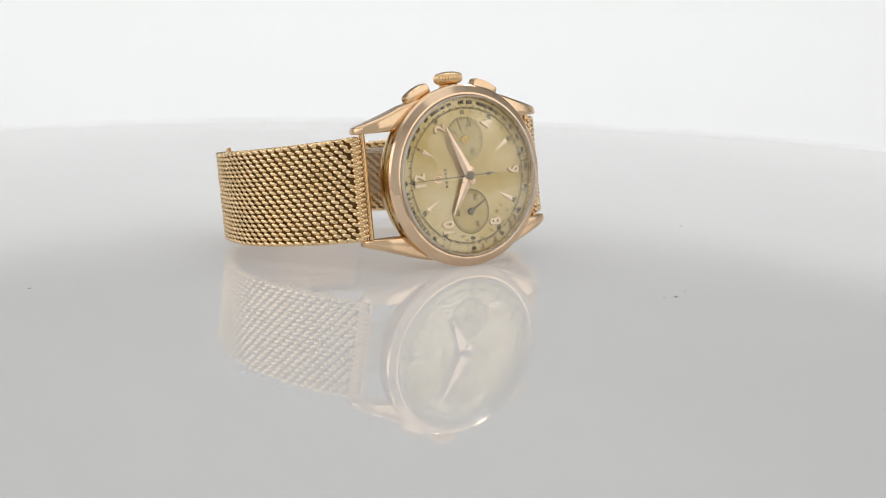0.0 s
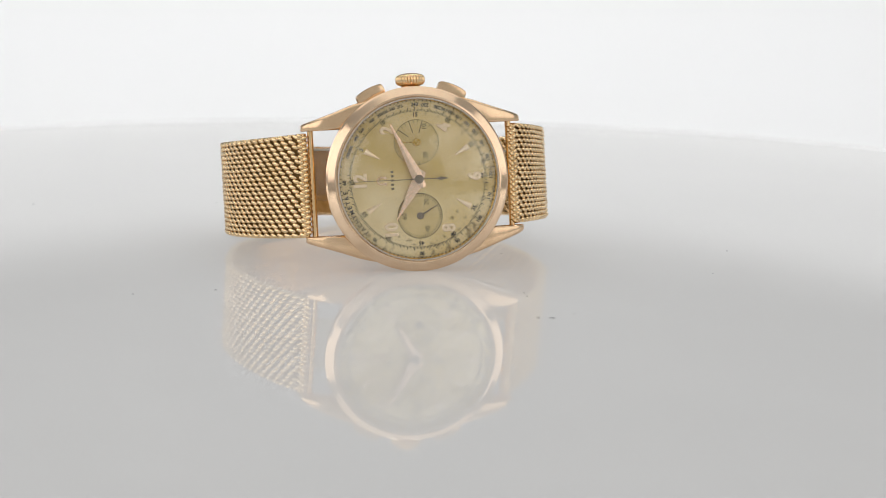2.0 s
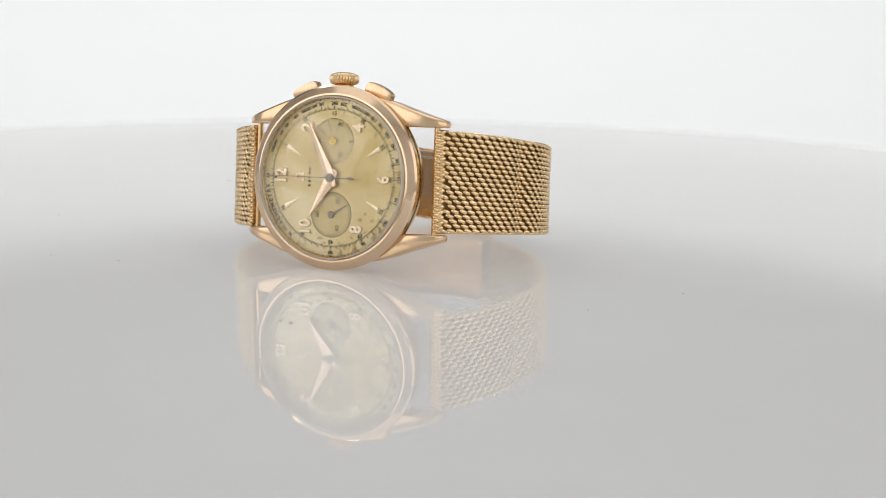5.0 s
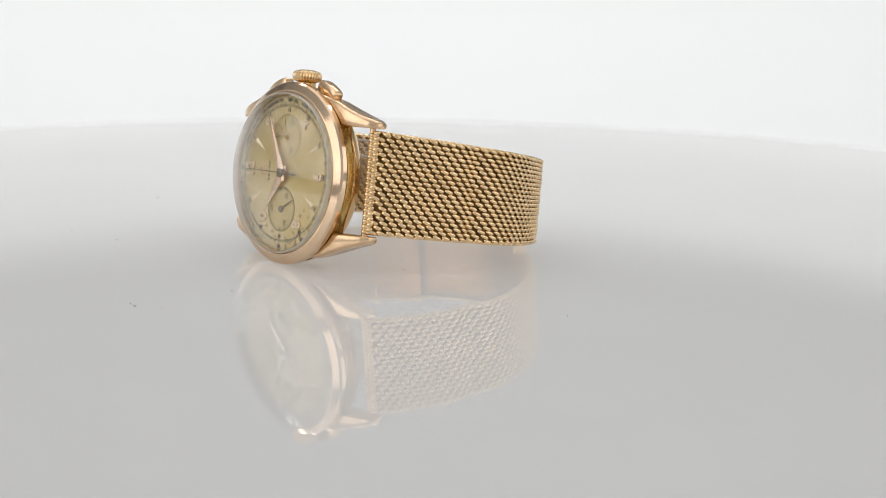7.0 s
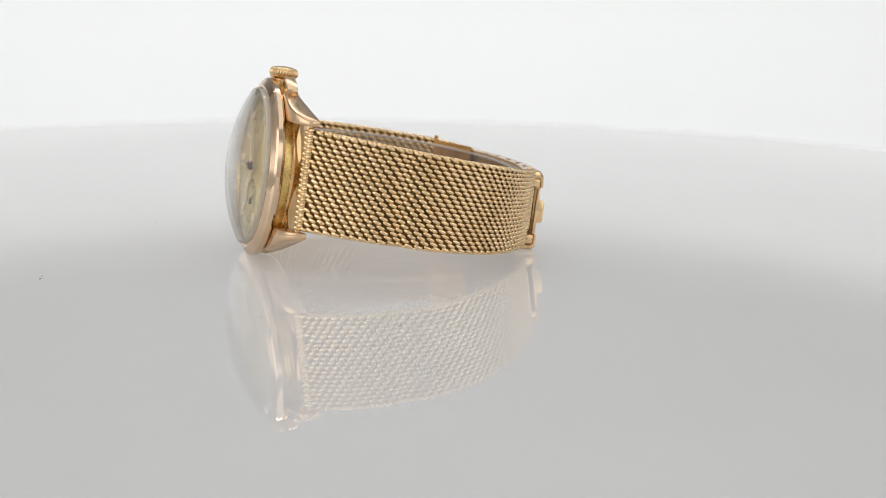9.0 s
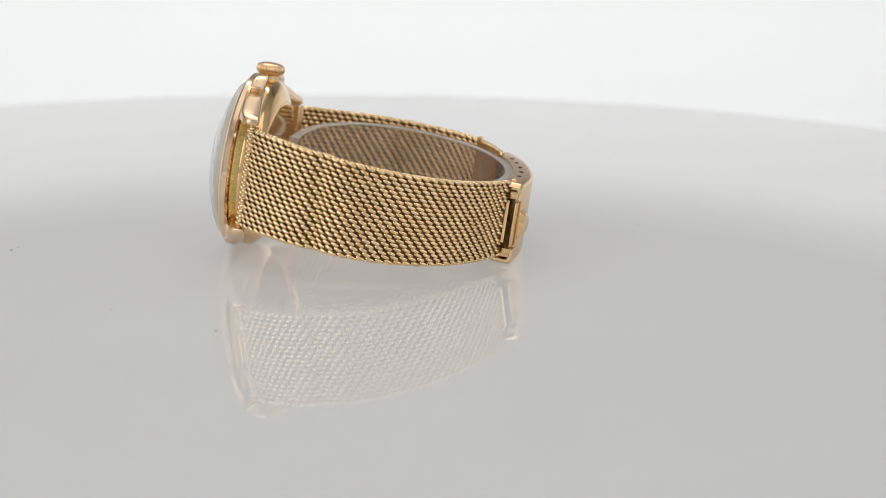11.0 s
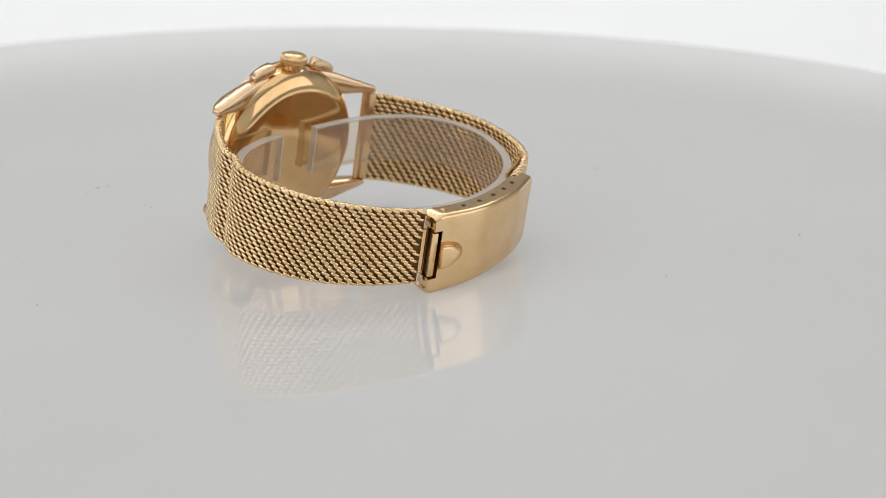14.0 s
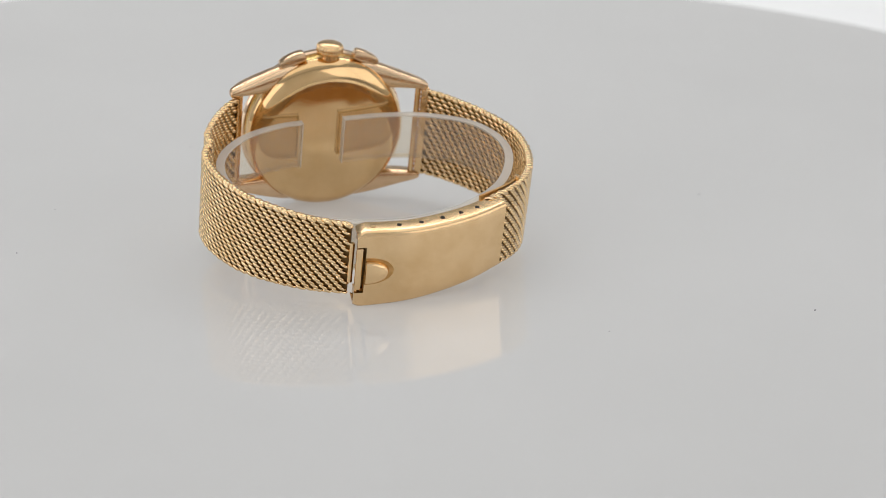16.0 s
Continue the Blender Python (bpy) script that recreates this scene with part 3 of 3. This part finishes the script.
    part("outer_track", ticks(rows, h=-0.1), INK, dial, smooth=False)

    def round_word(body, size, angle, r, h=0.02):
        flip = 95 < angle % 360 < 265
        a = radians(angle)
        return letters(body, size, r * math.sin(a), r * math.cos(a), angle + (180 if flip else 0), h, bold=0.035)
    words = [round_word(str(5 * i), 1.15, 30 * i, 13.0) for i in range(1, 13) if i not in (2, 4, 8, 10, 12)]
    words += [round_word(str(5 * i), 1.1, 30 * i + 0.0, 13.35) for i in (2, 4, 8, 10, 12)]
    part("seconds_numerals", glue(words), INK, dial, smooth=False)
    speeds = [1000, 800, 600, 500, 400, 350, 325, 300, 275, 240, 220, 200, 190, 180, 170, 160, 150, 140, 130, 120, 110, 100, 90, 80, 70, 60]
    words = [round_word(str(v), 0.98 if v < 250 else 0.8, 21600 / v, 15.05, -0.02) for v in speeds]
    for i, ch in enumerate("TACHYMETRE"):
        words.append(round_word(ch, 1.2, 317 + 3.9 * i, 15.05, -0.02))
    part("tachymeter_scale", glue(words), INK, dial, "black tachymeter scale round the rim", smooth=False)
    words = [letters("10", 1.35, 7.45 + 3.0, -1.75, 0, 0.06), letters("20", 1.35, 7.45 - 2.7, -1.75, 0, 0.06), letters("30", 1.2, 7.45, 3.3, 0, 0.06),
             letters("20", 1.35, -7.45 + 2.75, -1.45, 0, 0.06), letters("40", 1.35, -7.45 - 2.75, -1.45, 0, 0.06), letters("60", 1.35, -7.45, 3.2, 0, 0.06)]
    part("counter_numerals", glue(words), INK, dial, smooth=False)
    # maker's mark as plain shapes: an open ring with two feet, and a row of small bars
    bm = bmesh.new()
    arc = [radians(a) for a in range(-145, 146, 10)]
    rowsm = []
    for a in arc:
        rowsm.append([face(0.86 * r * math.sin(a), 7.55 + r * math.cos(a), h) for r, h in ((0.62, 0.0), (1.02, 0.0), (0.95, 0.25), (0.70, 0.25))])
    feet = [block(0.4, 0.22, 0.62, Matrix.Translation(face(s * 0.62, 6.72, 0.11))) for s in (-1, 1)]
    part("emblem", glue([loft(rowsm), *feet]), HAND_GOLD, dial, "applied rose gold emblem")
    part("printed_bars", glue([block(0.55, 0.02, 0.42, Matrix.Translation(face(-1.7 + 0.85 * i, 5.3, 0.02))) for i in range(5)]), SOFT_INK, dial, "small printed bars", smooth=False)
    for i in range(6):
        a = radians(60 * i)
        n = str(2 * i or 12)
        part("numeral", letters(n, 3.55, 11.75 * math.sin(a), 11.75 * math.cos(a), 0, 0, 0.16, 0.04, 0.92, 0.13), NUMERAL_GOLD, dial, "applied rose gold numeral", smooth=False)
    for a in (30, 150, 210, 330):
        part("hour_marker", spike(a), NUMERAL_GOLD, dial, "applied rose gold wedge", smooth=False)
    # hands
    part("hour_hand", dauphine(301, 9.5, 2.3, 1.9, 0.75), HAND_GOLD, top, "rose gold hour hand", smooth=False)
    part("minute_hand", dauphine(64.8, 12.9, 2.2, 1.9, 1.0), HAND_GOLD, top, "rose gold minute hand", smooth=False)
    part("seconds_hand", glue([needle(0, 0, 0.5, 14.2, 5.9, 0.13, 1.32, 0.8), hub(0, 0, 0.9, 0.7, 1.5)]), STEEL, top, "dark thin chronograph seconds hand")
    part("minute_counter_hand", glue([needle(7.45, 0, 2, 2.9, 0.6, 0.22, 0.3), ring(7.45, 0, 0.55, 0.5, 0.42)]), CASE_SIDE, top, "gold open-centred counter hand")
    part("small_seconds_hand", glue([needle(-7.45, 0, 150.6, 4.2, 0.6, 0.26, 0.3), hub(-7.45, 0, 0.72, 0.1, 0.45)]), STEEL, top)
    # crystal
    outer = [(16.4, 0.35)] + [(16.4 * k / 24 if k < 24 else 16.2, 0.05 - 4.05 * (1 - (k / 24) ** 2.3)) for k in range(24, -1, -1)]
    inner = [(15.7 * k / 24, 0.75 - 4.0 * (1 - (k / 24) ** 2.3)) for k in range(0, 25)]
    glass = part("crystal", lathe([(16.4, 1.45)] + outer + inner + [(15.7, 1.45)], 128, closed=True), CRYSTAL, top, "clear domed plexiglass crystal", sharp=60)
    glass.visible_shadow = False
    # whitish ring stands in for the glint along the clear crystal's rim
    part("crystal_edge_glint", lathe([(16.22, 0.0), (16.42, 0.05), (16.5, 0.3), (16.46, 1.1), (16.22, 1.1)], 128, closed=True), EDGE_GLINT, glass, "whitish ring painting the glint at the crystal's rim")
    # straps and clasp
    strap(RIGHT, 1, top, "woven gold mesh strap half", (8, 30))
    strap(LEFT, -1, top, "woven gold mesh strap half", (14, 36), 0.6, 1.6)
    clasp(top)
    return top


def clasp(top):
    L = CLASP.length
    LO, HI, CUT = -11.0, 6.5, 1.9
    NA, NB, STEPS, NOTCH = 3.1, -7.3, 44, 4
    bm = bmesh.new()
    rows = []
    for i in range(STEPS + 1):
        s = CUT * i / NOTCH if i <= NOTCH else CUT + (L - CUT) * (i - NOTCH) / (STEPS - NOTCH)
        c, d, n = CLASP.at(s)
        ease = 0.8 * max(0.0, 1 - s / 2.0) ** 2
        lo, hi = LO + 2.2 * s / L + ease, HI - 0.3 * s / L - ease
        sec = [(-3.6, hi - 0.05), (-0.2, hi), (0.35, hi - 0.12), (0.75, hi - 0.55), (0.85, hi - 1.2), (0.85, NA), (0.85, NB), (0.85, lo + 1.2), (0.75, lo + 0.55), (0.35, lo + 0.12), (-0.2, lo), (-3.6, lo + 0.05),
               (-3.6, lo + 0.5), (-0.2, lo + 0.5), (0.3, lo + 1.0), (0.35, lo + 1.4), (0.35, NB), (0.35, NA), (0.35, hi - 1.4), (0.3, hi - 1.0), (-0.2, hi - 0.5), (-3.6, hi - 0.5)]
        rows.append([bm.verts.new(c + n * o + Vector((0, 0, z))) for o, z in sec])
    k = len(rows[0])
    for i in range(STEPS):
        a, b = rows[i], rows[i + 1]
        for j in range(k):
            if i < NOTCH and j in (5, 16):
                continue
            bm.faces.new((a[j], a[(j + 1) % k], b[(j + 1) % k], b[j]))
        if i < NOTCH:
            bm.faces.new((a[5], b[5], b[17], a[17]))
            bm.faces.new((a[6], b[6], b[16], a[16]))
    bm.faces.new([rows[NOTCH][j] for j in (5, 6, 16, 17)])
    bm.faces.new(rows[-1])
    bm.faces.new(rows[0][:6] + rows[0][17:])
    bm.faces.new(rows[0][6:17])
    body = part("clasp", bm, YELLOW, top, "curved yellow gold clasp cover with a notched end")
    # each hole is a near-black disc standing in for the shade inside
    for s in (8.6, 13.6, 18.6, 23.2, 27.6):
        c, d, n = CLASP.at(s)
        z = HI - 0.3 * s / L
        bm = rod(tuple(c + n * -1.9 + Vector((0, 0, z - 0.4))), tuple(c + n * -1.9 + Vector((0, 0, z + 0.03))), 0.5, 14, 0.02)
        part("hole", bm, HOLE_SHADE, body, "small dark disc for the shade in an adjusting hole")
    c, d, n = CLASP.at(3.2)
    part("rivet", rod(tuple(c + n * -1.8 + Vector((0, 0, HI - 0.3))), tuple(c + n * -1.8 + Vector((0, 0, HI + 0.35))), 0.62, 16, 0.5), YELLOW, body)
    # dark sheet for the shade in the notch, and the hinge bar in it
    part("notch_shade", ribbon(CLASP, 0.9, CUT - 0.02, lambda s: -7.2, lambda s: 3.0, -1.3, 1.5, 4), GAP_SHADE_GOLD, body, "dark sheet for the shade in the clasp notch")
    part("hinge_bar", ribbon(CLASP, 0.0, 1.35, lambda s: -6.9, lambda s: 2.6, 0.15, 0.7, 5, bevel=0.2), YELLOW, body, "gold hinge bar in the notch")
    c, d, n = RIGHT.at(RIGHT.length)
    c = c + d * 0.35 + n * 0.35
    part("hinge_tube", rod((c.x, c.y, -6.6), (c.x, c.y, 2.4), 0.55), YELLOW, body, "gold hinge tube at the strap's end")
    for z0, z1 in ((3.2, HI - 1.75), (LO + 1.75, -7.4)):
        part("end_block", ribbon(CLASP, 0.25, 1.2, lambda s: z0, lambda s: z1, -1.4, 3.4, 3, bevel=0.12), YELLOW, body)
    pts = [(4.5 * math.cos(radians(a)) ** 0.85, 2.4 * math.sin(radians(a))) for a in range(-90, 91, 15)]
    rows, halo = [], []
    for o, k in ((0.6, 1.08), (0.95, 1.06), (1.85, 1.0), (2.15, 0.86)):
        rows.append([CLASP.at(1.95 + x * k)[0] + CLASP.at(1.95 + x * k)[2] * o + Vector((0, 0, -2.4 + z * k)) for x, z in pts])
    for o, k in ((0.6, 1.28), (0.89, 1.28)):
        halo.append([CLASP.at(1.92 + x * k)[0] + CLASP.at(1.92 + x * k)[2] * o + Vector((0, 0, -2.4 + z * k)) for x, z in pts])
    part("tab_seat", loft(halo), TARNISH_DIMMED, body, "tarnished gold round the thumb tab")
    part("thumb_tab", loft(rows, bevel=0.15), YELLOW, body, "half-round gold thumb tab")
    # the folding blade inside and its pin; blade gold darkened to mute its reflection
    s0 = LEFT.length * 0.81
    blade = part("blade", ribbon(LEFT, s0, LEFT.length, lambda s: -9.5, lambda s: 6.9, -1.35, 0.5, 20), TARNISH_DIMMED, top, "gold folding blade of the clasp, darkened to dim its reflection")
    c, d, n = LEFT.at(s0)
    part("pin", rod(tuple(c + n * -0.9 + Vector((0, 0, -9.8))), tuple(c + n * -0.9 + Vector((0, 0, 8.1))), 0.55), YELLOW, blade)
    part("inner_blade", ribbon(CLASP, 0.5, L - 0.5, lambda s: -9.6, lambda s: 5.4, -2.4, 0.5, 24), TARNISH_DIMMED, top, "gold inner blade of the clasp, darkened to dim its reflection")


def cuff():
    """The clear strip that holds the strap open: round the inside, open at the case back."""
    way = Way([(7.0, 11.9), (12, 12.2), (20, 15.2), (26.4, 21.6), (29.0, 29), (28.4, 37), (24, 46), (15.5, 53.6), (5, 58.0), (-5, 58.9), (-16, 56.0),
               (-26, 48.8), (-32.0, 38), (-32.8, 28.5), (-29, 20.0), (-20, 14.2), (-11, 12.2), (-2.3, 11.9)], 1)
    top = new("strap_holder")
    tagged(top, "clear plastic cuff with milky edges inside the strap", "holder")
    L = way.length
    part("strip", ribbon(way, 0.25, L - 0.25, lambda s: -4.5, lambda s: 5.5, 0, 1.7, 110), PLASTIC, top)
    for z, plastic in ((-4.7, PLASTIC), (5.7, PLASTIC_EDGE)):
        part("edge", ribbon(way, 0.25, L - 0.25, lambda s: z - 0.22, lambda s: z + 0.22, 0, 1.9, 110, bevel=0.2), plastic, top, "rounded plastic edge")
    for s in (0.0, L - 0.25):
        part("end", ribbon(way, s, s + 0.25, lambda q: -4.9, lambda q: 5.9, 0, 1.9, 2), PLASTIC_EDGE, top, "milky cut end of the strip")
    return top


setting()
TABLE, WATCH, CUFF = turntable(), watch(), cuff()


def motions():
    """The turntable turns, a little faster from 9.2 s on, and carries the watch and its cuff."""
    held = pose(0.00115, -0.029644, 0.018938, 0, 0, -5.873) @ pose(0, 0, 0, -7.6) @ pose(0, 0, 0, 0, -2.5)
    table, things = [], []
    for k in range(33):
        t = 0.5 * k
        spin = pose(0, 0, 0, 0, 0, -3.732 - 11.947 * (t - 3.5) - 0.093 * max(0.0, t - 9.2) ** 2)
        table.append((t, spin))
        things.append((t, spin @ held))
    walk(TABLE, table)
    walk(WATCH, things)
    walk(CUFF, things)


motions()
